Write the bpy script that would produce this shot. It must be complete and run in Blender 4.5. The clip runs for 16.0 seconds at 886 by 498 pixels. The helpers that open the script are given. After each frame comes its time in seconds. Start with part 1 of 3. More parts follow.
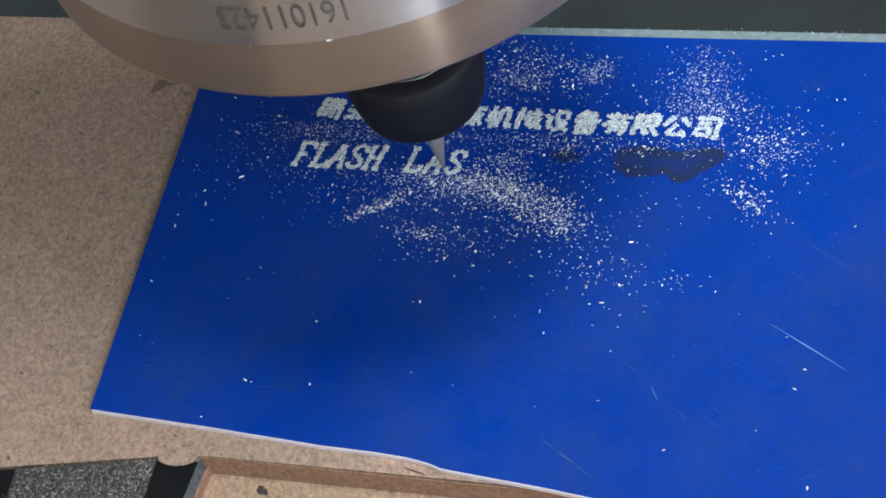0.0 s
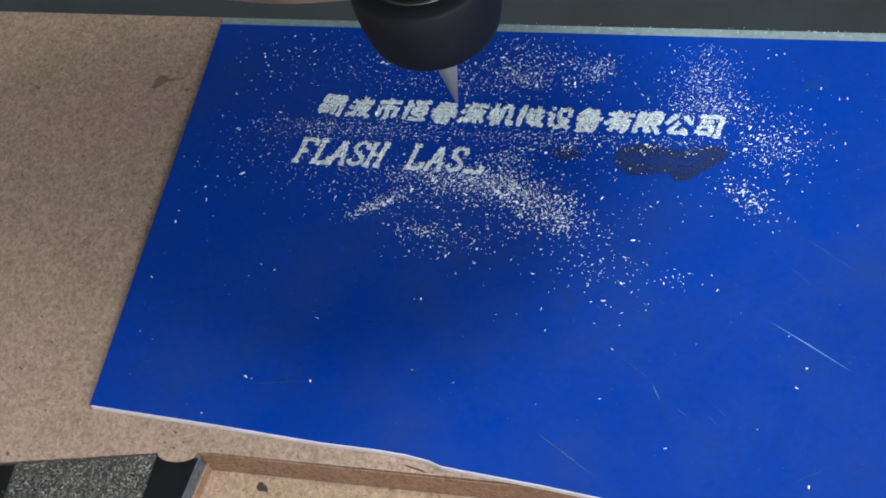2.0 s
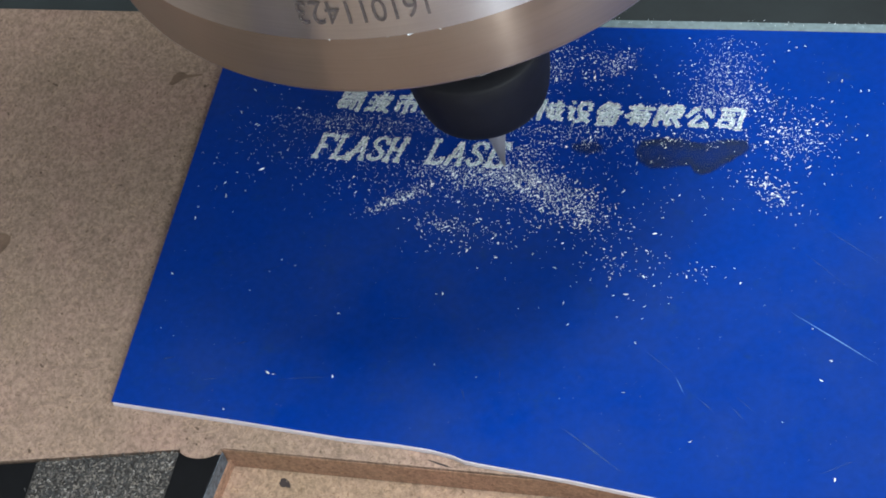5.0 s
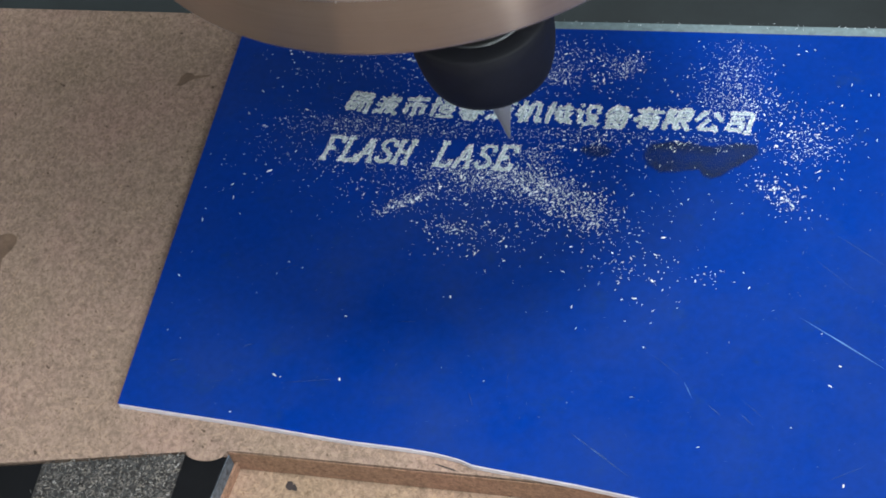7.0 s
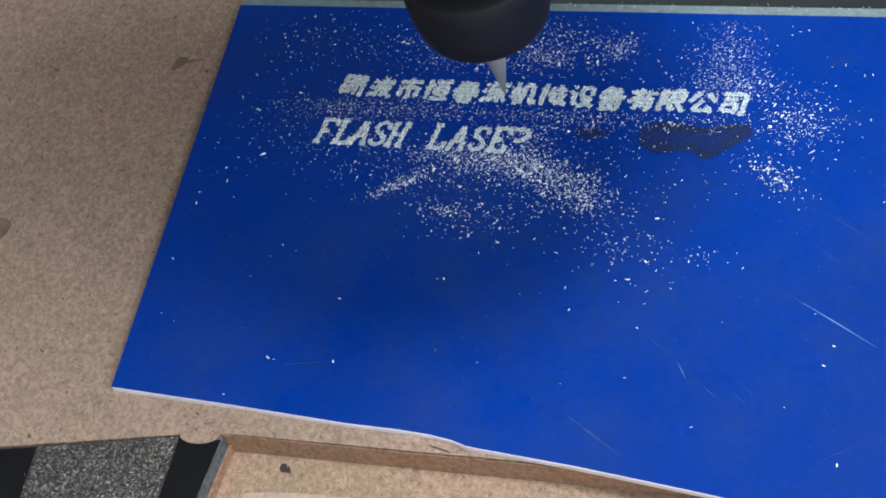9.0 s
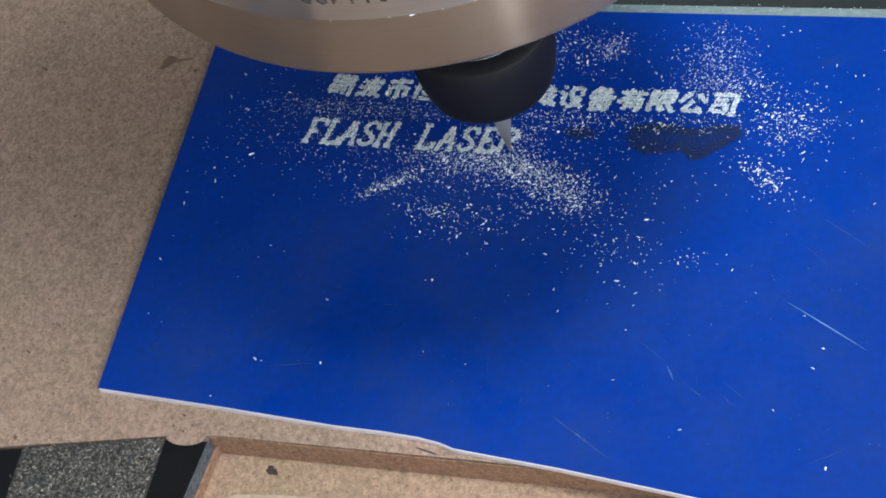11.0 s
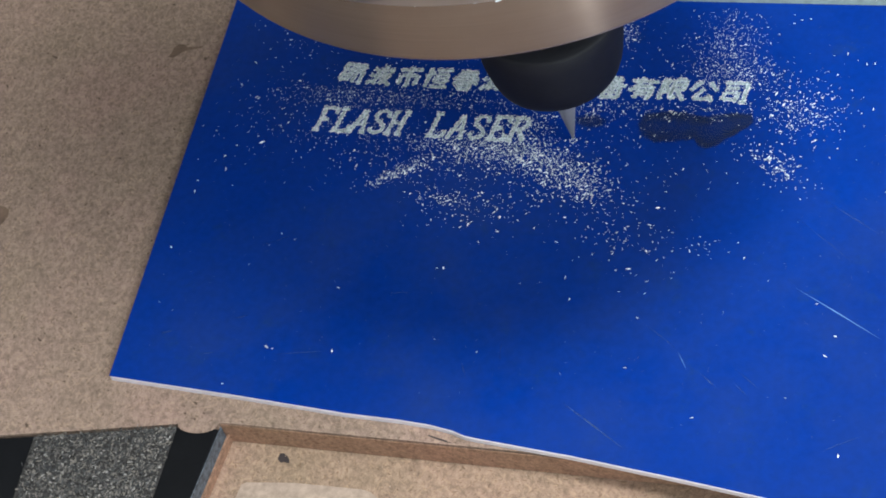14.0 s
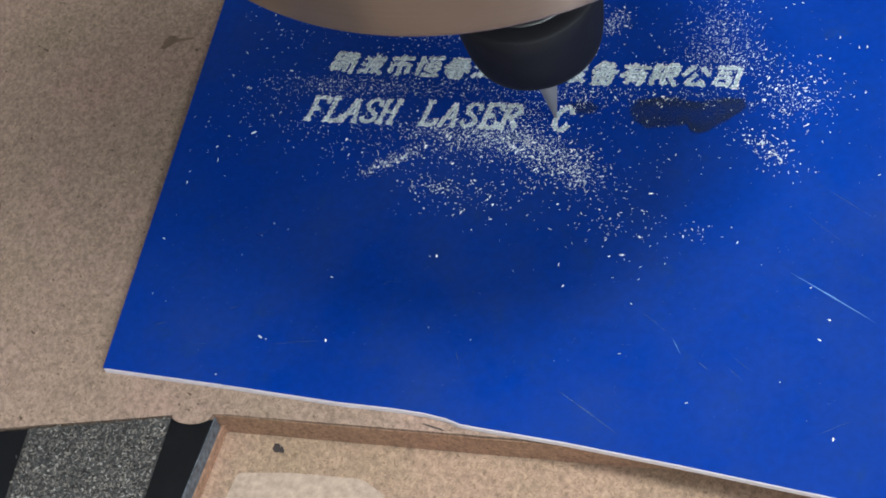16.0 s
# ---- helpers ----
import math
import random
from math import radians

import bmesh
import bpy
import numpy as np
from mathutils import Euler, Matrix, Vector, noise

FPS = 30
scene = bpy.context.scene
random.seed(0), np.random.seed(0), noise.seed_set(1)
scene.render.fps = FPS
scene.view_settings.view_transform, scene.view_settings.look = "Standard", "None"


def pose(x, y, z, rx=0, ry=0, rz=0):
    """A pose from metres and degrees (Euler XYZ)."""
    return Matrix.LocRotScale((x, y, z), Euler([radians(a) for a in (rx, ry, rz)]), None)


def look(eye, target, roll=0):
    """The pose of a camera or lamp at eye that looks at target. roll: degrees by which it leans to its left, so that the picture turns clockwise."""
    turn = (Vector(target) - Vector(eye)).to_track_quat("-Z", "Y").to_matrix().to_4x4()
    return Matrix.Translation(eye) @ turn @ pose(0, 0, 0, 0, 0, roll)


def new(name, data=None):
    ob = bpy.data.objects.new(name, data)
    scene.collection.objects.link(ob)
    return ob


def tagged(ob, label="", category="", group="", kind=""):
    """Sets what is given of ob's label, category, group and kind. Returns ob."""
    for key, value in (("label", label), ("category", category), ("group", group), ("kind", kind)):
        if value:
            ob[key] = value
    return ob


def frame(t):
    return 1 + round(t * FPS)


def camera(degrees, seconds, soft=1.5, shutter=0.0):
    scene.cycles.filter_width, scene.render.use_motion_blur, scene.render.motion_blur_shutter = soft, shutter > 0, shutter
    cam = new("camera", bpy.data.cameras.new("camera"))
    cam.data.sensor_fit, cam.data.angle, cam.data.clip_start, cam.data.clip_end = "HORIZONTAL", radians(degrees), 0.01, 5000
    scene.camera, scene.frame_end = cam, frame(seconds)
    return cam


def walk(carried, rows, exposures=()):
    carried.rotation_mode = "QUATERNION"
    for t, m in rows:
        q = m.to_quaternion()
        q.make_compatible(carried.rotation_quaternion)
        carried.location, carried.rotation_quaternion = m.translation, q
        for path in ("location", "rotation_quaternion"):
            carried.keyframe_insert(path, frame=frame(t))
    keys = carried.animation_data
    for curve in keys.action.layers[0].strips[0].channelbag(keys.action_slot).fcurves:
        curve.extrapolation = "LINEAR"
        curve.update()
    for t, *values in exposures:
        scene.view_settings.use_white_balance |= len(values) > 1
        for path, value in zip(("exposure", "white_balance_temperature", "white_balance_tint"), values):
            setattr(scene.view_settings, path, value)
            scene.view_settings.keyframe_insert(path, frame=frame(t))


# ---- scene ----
cam = camera(24.0, 16.0, soft=1.75, shutter=0.3)
CAMERA_PATH = [
    (0.0, pose(0.08395, -0.17326, 0.21708, 38.200, 10.932, 13.172)),
    (0.5, pose(0.08331, -0.17424, 0.21626, 38.441, 10.801, 13.028)),
    (1.0, pose(0.08355, -0.17362, 0.21629, 38.442, 10.619, 13.093)),
    (1.5, pose(0.08318, -0.17394, 0.21601, 38.383, 10.521, 13.375)),
    (2.0, pose(0.08293, -0.17354, 0.21654, 38.250, 10.625, 13.313)),
    (2.5, pose(0.08292, -0.17360, 0.21531, 38.277, 10.851, 13.375)),
    (3.0, pose(0.08259, -0.17379, 0.21477, 38.170, 10.964, 13.197)),
    (3.5, pose(0.08233, -0.17353, 0.21510, 38.169, 11.143, 13.156)),
    (6.0, pose(0.08004, -0.17460, 0.21597, 38.283, 10.829, 13.126)),
    (6.5, pose(0.08010, -0.17401, 0.21556, 38.298, 10.921, 13.085)),
    (7.0, pose(0.08000, -0.17347, 0.21561, 38.272, 10.863, 13.437)),
    (7.5, pose(0.08112, -0.17308, 0.21552, 38.236, 10.806, 13.532)),
    (8.0, pose(0.08074, -0.17298, 0.21556, 38.262, 10.827, 13.567)),
    (8.5, pose(0.08213, -0.17289, 0.21415, 38.146, 11.122, 13.401)),
    (9.0, pose(0.08172, -0.17409, 0.21407, 38.082, 11.160, 13.371)),
    (11.5, pose(0.08282, -0.17230, 0.21295, 37.910, 11.101, 13.437)),
    (12.0, pose(0.08251, -0.17299, 0.21280, 37.770, 11.271, 13.244)),
    (12.5, pose(0.08299, -0.17356, 0.21245, 37.718, 11.534, 13.181)),
    (13.0, pose(0.08150, -0.17366, 0.21307, 37.714, 11.465, 13.317)),
    (13.5, pose(0.08063, -0.17391, 0.21335, 37.739, 11.163, 13.494)),
    (14.0, pose(0.08130, -0.17311, 0.21320, 37.735, 11.094, 13.435)),
    (14.5, pose(0.08133, -0.17324, 0.21242, 37.697, 11.110, 13.306)),
    (15.0, pose(0.08215, -0.17335, 0.21199, 37.625, 11.257, 13.168)),
    (15.5, pose(0.08213, -0.17340, 0.21186, 37.571, 11.381, 13.091)),
    (16.0, pose(0.08222, -0.17335, 0.21190, 37.533, 11.494, 12.967)),
]
walk(cam, CAMERA_PATH)

# ---------------------------------------------------------------- light
world = bpy.data.worlds.new("world")
scene.world = world
world.use_nodes = True
wn = world.node_tree.nodes
sky = wn.new("ShaderNodeTexSky")
sky.sky_type = "NISHITA"
sky.sun_disc = False
sky.sun_elevation = radians(55)
sky.sun_rotation = radians(35)
wn["Background"].inputs["Strength"].default_value = 0.10
world.node_tree.links.new(sky.outputs[0], wn["Background"].inputs[0])


def area_lamp(name, eye, target, sx, sy, watts, colour):
    data = bpy.data.lights.new(name, "AREA")
    data.shape, data.size, data.size_y, data.energy, data.color = "RECTANGLE", sx, sy, watts, colour
    ob = new(name, data)
    ob.matrix_world = look(eye, target)
    return ob


# daylight through the roof light over the machine and through the side window
area_lamp("roof_light", (0.42, 0.01, 1.74), (0.42, 0.01, 0), 0.5, 0.5, 32.5, (0.90, 0.97, 1.0))
area_lamp("window_light", (1.27, -0.5, 1.02), (0, -0.5, 1.02), 1.0, 0.95, 22, (0.82, 0.94, 1.0))
area_lamp("door_gap_light", (1.27, -1.9, 0.55), (0, -1.9, 0.55), 0.04, 1.7, 38, (0.85, 0.95, 1.0))
scene.view_settings.exposure = 0.0


# ---------------------------------------------------------------- materials
def material(name, colour, rough=0.5, metal=0.0, spec=0.5):
    m = bpy.data.materials.new(name)
    m.use_nodes = True
    b = m.node_tree.nodes["Principled BSDF"]
    b.inputs["Base Color"].default_value = (*colour, 1)
    b.inputs["Roughness"].default_value = rough
    b.inputs["Metallic"].default_value = metal
    b.inputs["Specular IOR Level"].default_value = spec
    return m


class Nodes:
    """Short hand for node trees."""

    def __init__(self, m):
        self.t = m.node_tree
        self.b = self.t.nodes["Principled BSDF"]
        self.co = self.t.nodes.new("ShaderNodeTexCoord").outputs["Object"]

    def link(self, a, b):
        self.t.links.new(a, b)

    def noise(self, scale, detail=4.0, rough=0.6, stretch=(1, 1, 1), turn=0.0):
        mp = self.t.nodes.new("ShaderNodeMapping")
        mp.vector_type = "TEXTURE"
        mp.inputs["Scale"].default_value = tuple(1 / v for v in stretch)
        mp.inputs["Rotation"].default_value = (0, 0, turn)
        n = self.t.nodes.new("ShaderNodeTexNoise")
        n.inputs["Scale"].default_value, n.inputs["Detail"].default_value, n.inputs["Roughness"].default_value = scale, detail, rough
        self.link(self.co, mp.inputs[0])
        self.link(mp.outputs[0], n.inputs["Vector"])
        return n.outputs["Fac"]

    def ramp(self, fac, stops):
        r = self.t.nodes.new("ShaderNodeValToRGB")
        while len(r.color_ramp.elements) < len(stops):
            r.color_ramp.elements.new(0.5)
        for e, (p, c) in zip(r.color_ramp.elements, stops):
            e.position, e.color = p, (*c, 1) if len(c) == 3 else c
        self.link(fac, r.inputs[0])
        return r.outputs[0]

    def mix(self, fac, a, b, mode="MIX"):
        n = self.t.nodes.new("ShaderNodeMix")
        n.data_type, n.blend_type = "RGBA", mode
        for sock, v in ((n.inputs[0], fac), (n.inputs[6], a), (n.inputs[7], b)):
            if isinstance(v, (int, float)):
                sock.default_value = v
            elif isinstance(v, tuple):
                sock.default_value = (*v, 1)
            else:
                self.link(v, sock)
        return n.outputs[2]

    def bump(self, height, strength, distance):
        n = self.t.nodes.new("ShaderNodeBump")
        n.inputs["Strength"].default_value, n.inputs["Distance"].default_value = strength, distance
        self.link(height, n.inputs["Height"])
        self.link(n.outputs[0], self.b.inputs["Normal"])

    def colour(self, c):
        self.link(c, self.b.inputs["Base Color"])

    def rough(self, c):
        self.link(c, self.b.inputs["Roughness"])


def grey(v):
    return (v, v, v)


def make_blue():
    m = material("blue_sheet_plastic", (0.002, 0.05, 0.42), 0.42, 0, 0.045)
    n = Nodes(m)
    cloud = n.ramp(n.noise(28, 5), [(0.35, (0.0006, 0.0305, 0.25)), (0.7, (0.001, 0.0365, 0.285))])
    fine = n.ramp(n.noise(900, 3), [(0.3, grey(0.9)), (0.75, grey(1.08))])
    c = n.mix(1.0, cloud, fine, "MULTIPLY")
    # dull brownish film in patches
    film = n.ramp(n.noise(45, 6, 0.7), [(0.36, grey(0)), (0.70, grey(0.30))])
    film = n.mix(1.0, film, n.ramp(n.noise(13, 2), [(0.42, grey(0.25)), (0.62, grey(1.0))]), "MULTIPLY")
    c = n.mix(film, c, (0.045, 0.065, 0.10))
    spots = n.ramp(n.noise(170, 6, 0.75), [(0.57, grey(0)), (0.74, grey(0.26))])
    c = n.mix(spots, c, (0.025, 0.06, 0.055))
    # hairline rub marks, stretched in two ways
    hair = n.ramp(n.noise(160, 2, 0.5, (0.05, 1, 1), 0.5), [(0.70, grey(0)), (0.78, grey(0.10))])
    c = n.mix(hair, c, (0.20, 0.28, 0.55))
    n.colour(c)
    n.rough(n.ramp(n.noise(60, 6, 0.65), [(0.3, grey(0.30)), (0.7, grey(0.46))]))
    n.bump(n.noise(2600, 2), 0.06, 0.0002)
    return m


def make_mdf(name, base, dark):
    m = material(name, base, 0.9, 0, 0.2)
    n = Nodes(m)
    r, g, b = base
    broad = n.ramp(n.noise(42, 5, 0.65), [(0.3, (r * 0.94, g * 0.97, b * 0.92)), (0.5, base), (0.7, (r * 1.17, g * 1.09, b * 1.13))])
    clump = n.ramp(n.noise(1500, 5, 0.8, (1, 0.7, 1), 0.4), [(0.28, grey(0.5)), (0.5, grey(1.0)), (0.72, grey(1.45))])
    c = n.mix(1.0, broad, clump, "MULTIPLY")
    c = n.mix(1.0, c, n.ramp(n.noise(420, 4, 0.7), [(0.3, grey(0.87)), (0.7, grey(1.11))]), "MULTIPLY")
    # single fibres pressed into the board, lying three ways
    straw = tuple(min(1, v * f) for v, f in zip(base, (1.75, 1.7, 1.5)))
    for turn in (0.25, 1.35, 2.45):
        pale = n.ramp(n.noise(3000, 1, 0.4, (0.3, 1, 1), turn), [(0.65, grey(0)), (0.70, grey(0.27))])
        c = n.mix(pale, c, straw)
        deep = n.ramp(n.noise(2600, 1, 0.4, (0.4, 1, 1), turn + 0.6), [(0.26, grey(0.5)), (0.31, grey(0))])
        c = n.mix(deep, c, dark)
    speck = n.ramp(n.noise(1150, 2, 0.5, (1, 0.6, 1), 1.1), [(0.255, grey(0.75)), (0.295, grey(0))])
    c = n.mix(speck, c, tuple(v * 0.6 for v in dark))
    n.colour(c)
    n.bump(n.noise(1500, 4, 0.75), 0.5, 0.0003)
    return m


def make_metal(name, colour, rough, aniso=0.0):
    m = material(name, colour, rough, 1.0)
    n = Nodes(m)
    n.b.inputs["Anisotropic"].default_value, n.b.inputs["Anisotropic Rotation"].default_value = aniso, 0.25
    if aniso:
        tan = n.t.nodes.new("ShaderNodeTangent")
        tan.direction_type, tan.axis = "RADIAL", "Z"
        n.link(tan.outputs[0], n.b.inputs["Tangent"])
    turned = n.noise(60, 3, 0.6, (1, 1, 60))
    smear = n.noise(55, 5, 0.7)
    n.rough(n.ramp(smear, [(0.3, grey(rough * 0.92)), (0.7, grey(rough * 1.12))]))
    n.colour(n.mix(1.0, n.ramp(smear, [(0.3, tuple(v * 0.86 for v in colour)), (0.7, colour)]),
                   n.ramp(turned, [(0.3, grey(0.9)), (0.7, grey(1.0))]), "MULTIPLY"))
    n.bump(turned, 0.015, 0.0001)
    return m


BLUE = make_blue()
MDF = make_mdf("mdf_board", (0.305, 0.208, 0.158), (0.10, 0.065, 0.04))
MDF_FLOOR = make_mdf("mdf_pocket_floor", (0.325, 0.217, 0.152), (0.14, 0.08, 0.045))
MDF_CUT = make_mdf("mdf_cut_edge", (0.265, 0.152, 0.10), (0.14, 0.07, 0.04))
STEEL = make_metal("turned_steel", (0.70, 0.69, 0.69), 0.31, 1.0)
# brown base colour carries the board's reflection in the steel end band
STEEL_BAND_REFLECTION = make_metal("turned_steel_band_reflection_tint", (0.34, 0.265, 0.22), 0.31, 1.0)
STEEL_BAND_REFLECTION.node_tree.nodes["Principled BSDF"].inputs["Metallic"].default_value = 0.75
CARBIDE = make_metal("carbide", (0.46, 0.44, 0.43), 0.5)
CARBIDE.node_tree.nodes["Principled BSDF"].inputs["Metallic"].default_value = 0.55
NOSE = make_metal("nose_steel", (0.14, 0.13, 0.125), 0.5)
RIM = make_metal("worn_rim_steel", (0.13, 0.13, 0.13), 0.45)


def make_plain(name, colour, rough, scale=200.0, spread=0.25, spec=0.5, bump=0.1):
    m = material(name, colour, rough, 0, spec)
    n = Nodes(m)
    n.colour(n.ramp(n.noise(scale, 5, 0.65), [(0.3, tuple(v * (1 - spread) for v in colour)), (0.7, tuple(v * (1 + spread) for v in colour))]))
    n.bump(n.noise(scale * 6, 3), bump, 0.0002)
    return m


def make_crumbs(name, colour, rough):
    m = material(name, colour, rough, 0, 0.5)
    n = Nodes(m)
    geo = n.t.nodes.new("ShaderNodeNewGeometry")
    n.colour(n.ramp(geo.outputs["Random Per Island"], [(0.0, tuple(v * 0.62 for v in colour)), (0.4, tuple(v * 0.92 for v in colour)), (1.0, tuple(min(0.95, v * 1.1) for v in colour))]))
    return m


CORE = make_plain("white_sheet_core", (0.64, 0.60, 0.65), 0.5, 500, 0.08)
CORE_BACK = make_plain("pale_back_edge", (0.17, 0.225, 0.235), 0.5, 900, 0.25)
SWARF_AND_GLINT = make_crumbs("white_plastic_swarf_and_glint", (0.88, 0.94, 1.0), 0.3)
ENGRAVED = make_crumbs("engraved_white_core", (0.88, 0.95, 0.98), 0.45)
# white core darkened in colour, as a recessed groove would be shaded
FURROW_SHADE = make_plain("shaded_furrow_bed", (0.42, 0.50, 0.51), 0.6, 1800, 0.45, bump=0.4)
BLACK_NUT = make_plain("black_oxide_steel", (0.007, 0.007, 0.010), 0.65, 300, 0.3, 0.3)
BLACK = make_plain("black_anodised", (0.005, 0.005, 0.006), 0.45, 300, 0.3, 0.2)
GRIT = make_plain("grey_dust_layer", (0.05, 0.045, 0.042), 0.95, 1400, 0.75, 0.2, 0.8)
GRIT_CHIP = material("grey_beige_chips", (0.25, 0.23, 0.21), 0.7)
_n = Nodes(GRIT_CHIP)
_n.colour(_n.ramp(_n.t.nodes.new("ShaderNodeNewGeometry").outputs["Random Per Island"],
                  [(0.0, (0.022, 0.022, 0.024)), (0.4, (0.075, 0.07, 0.066)), (0.68, (0.13, 0.113, 0.098)), (0.9, (0.22, 0.187, 0.155)), (1.0, (0.36, 0.335, 0.31))]))
STAIN = make_plain("dark_green_stain", (0.024, 0.030, 0.018), 0.35, 400, 0.4)
_n = Nodes(STAIN)
_film = _n.t.nodes.new("ShaderNodeAttribute")
_film.attribute_name = "film"
_n.link(_n.mix(1.0, _film.outputs["Color"], _n.ramp(_n.noise(420, 3, 0.6), [(0.35, grey(1.0)), (0.7, grey(0.62))]), "MULTIPLY"), _n.b.inputs["Alpha"])
BROWN = make_plain("brown_oil_stain", (0.165, 0.102, 0.066), 0.85, 500, 0.3)
STAMP = make_plain("faded_stamp", (0.085, 0.07, 0.07), 0.6, 800, 0.4)
# colours the ink mark and also the painted shadow at the sheet's front
INK_AND_SHADOW = make_plain("black_ink_and_edge_shadow", (0.03, 0.02, 0.02), 0.6, 800, 0.3)
BASE = make_plain("dark_machine_paint", (0.014, 0.019, 0.020), 0.5, 60, 0.3)
PAPER = make_plain("pale_mdf_offcut", (0.40, 0.292, 0.222), 0.9, 900, 0.25)
SCRATCH = make_plain("pale_scratch", (0.075, 0.19, 0.46), 0.5, 500, 0.2)
RUB = make_plain("faint_rub_mark", (0.045, 0.11, 0.34), 0.5, 500, 0.2)
_n = Nodes(RUB)
_n.link(_n.ramp(_n.noise(700, 3, 0.6), [(0.38, grey(0.05)), (0.66, grey(0.7))]), _n.b.inputs["Alpha"])
DUST = make_crumbs("fine_pale_dust", (0.30, 0.36, 0.52), 0.6)
WORN = make_plain("grey_worn_edge", (0.075, 0.085, 0.10), 0.6, 1500, 0.8)
SWARF_DULL = make_plain("dull_pale_chips", (0.36, 0.34, 0.31), 0.6, 1200, 0.3)
SHED = make_plain("dark_grey_panelling", (0.38, 0.39, 0.40), 0.8, 5, 0.1)
PLASTER = make_plain("grey_plaster", (0.52, 0.52, 0.52), 0.9, 4, 0.05)
CONCRETE = make_plain("grey_concrete", (0.32, 0.31, 0.30), 0.9, 6, 0.15)


# ---------------------------------------------------------------- helpers
MM = 0.001


def bm_object(name, bm, mat, parent=None, smooth=False):
    mesh = bpy.data.meshes.new(name)
    bm.to_mesh(mesh)
    bm.free()
    mesh.materials.append(mat)
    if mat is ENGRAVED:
        mesh.materials.append(FURROW_SHADE)
    if smooth:
        mesh.polygons.foreach_set("use_smooth", [True] * len(mesh.polygons))
    ob = new(name, mesh)
    ob.parent = parent
    return ob


def part(name, bm, mat, parent, label="", smooth=False):
    ob = bm_object(name, bm, mat, parent, smooth)
    if label:
        tagged(ob, label)
    return ob


def empty(name, **tags):
    ob = new(name)
    ob.empty_display_size = 0.01
    return tagged(ob, **tags)


def box(x0, x1, y0, y1, z0, z1, bevel=0.0):
    """A box in millimetres."""
    bm = bmesh.new()
    bmesh.ops.create_cube(bm, size=1.0)
    for v in bm.verts:
        v.co = Vector(((x0, x1)[v.co.x > 0], (y0, y1)[v.co.y > 0], (z0, z1)[v.co.z > 0])) * MM
    if bevel:
        bmesh.ops.bevel(bm, geom=bm.edges[:], offset=bevel * MM, segments=2, affect="EDGES")
    return bm


def lathe(profile, steps=96):
    """A turned body about z from (radius, height) pairs in millimetres."""
    bm = bmesh.new()
    rings = []
    for r, z in profile:
        if r < 1e-6:
            rings.append([bm.verts.new((0, 0, z * MM))])
        else:
            rings.append([bm.verts.new((r * MM * math.cos(2 * math.pi * k / steps), r * MM * math.sin(2 * math.pi * k / steps), z * MM)) for k in range(steps)])
    for a, b in zip(rings, rings[1:]):
        for k in range(steps):
            j = (k + 1) % steps
            loop = [a[k % len(a)], a[j % len(a)], b[j % len(b)], b[k % len(b)]]
            loop = list(dict.fromkeys(loop))
            if len(loop) > 2:
                bm.faces.new(loop)
    bmesh.ops.recalc_face_normals(bm, faces=bm.faces[:])
    return bm


def prism(outline, z0, z1):
    """A solid from a closed outline in millimetres."""
    bm = bmesh.new()
    lo = [bm.verts.new((x * MM, y * MM, z0 * MM)) for x, y in outline]
    hi = [bm.verts.new((x * MM, y * MM, z1 * MM)) for x, y in outline]
    bm.faces.new(hi)
    bm.faces.new(lo[::-1])
    n = len(outline)
    for k in range(n):
        bm.faces.new((lo[k], lo[(k + 1) % n], hi[(k + 1) % n], hi[k]))
    bmesh.ops.recalc_face_normals(bm, faces=bm.faces[:])
    return bm


def blob(cx, cy, rx, ry, z0, z1, seed, turn=0.0, n=36, rough=0.25):
    """A thin patch with a wavy outline."""
    pts = []
    for k in range(n):
        a = 2 * math.pi * k / n
        s = 1 + rough * (noise.noise(Vector((math.cos(a) * 1.7, math.sin(a) * 1.7, seed))) * 2)
        x, y = rx * s * math.cos(a), ry * s * math.sin(a)
        pts.append((cx + x * math.cos(turn) - y * math.sin(turn), cy + x * math.sin(turn) + y * math.cos(turn)))
    return prism(pts, z0, z1)


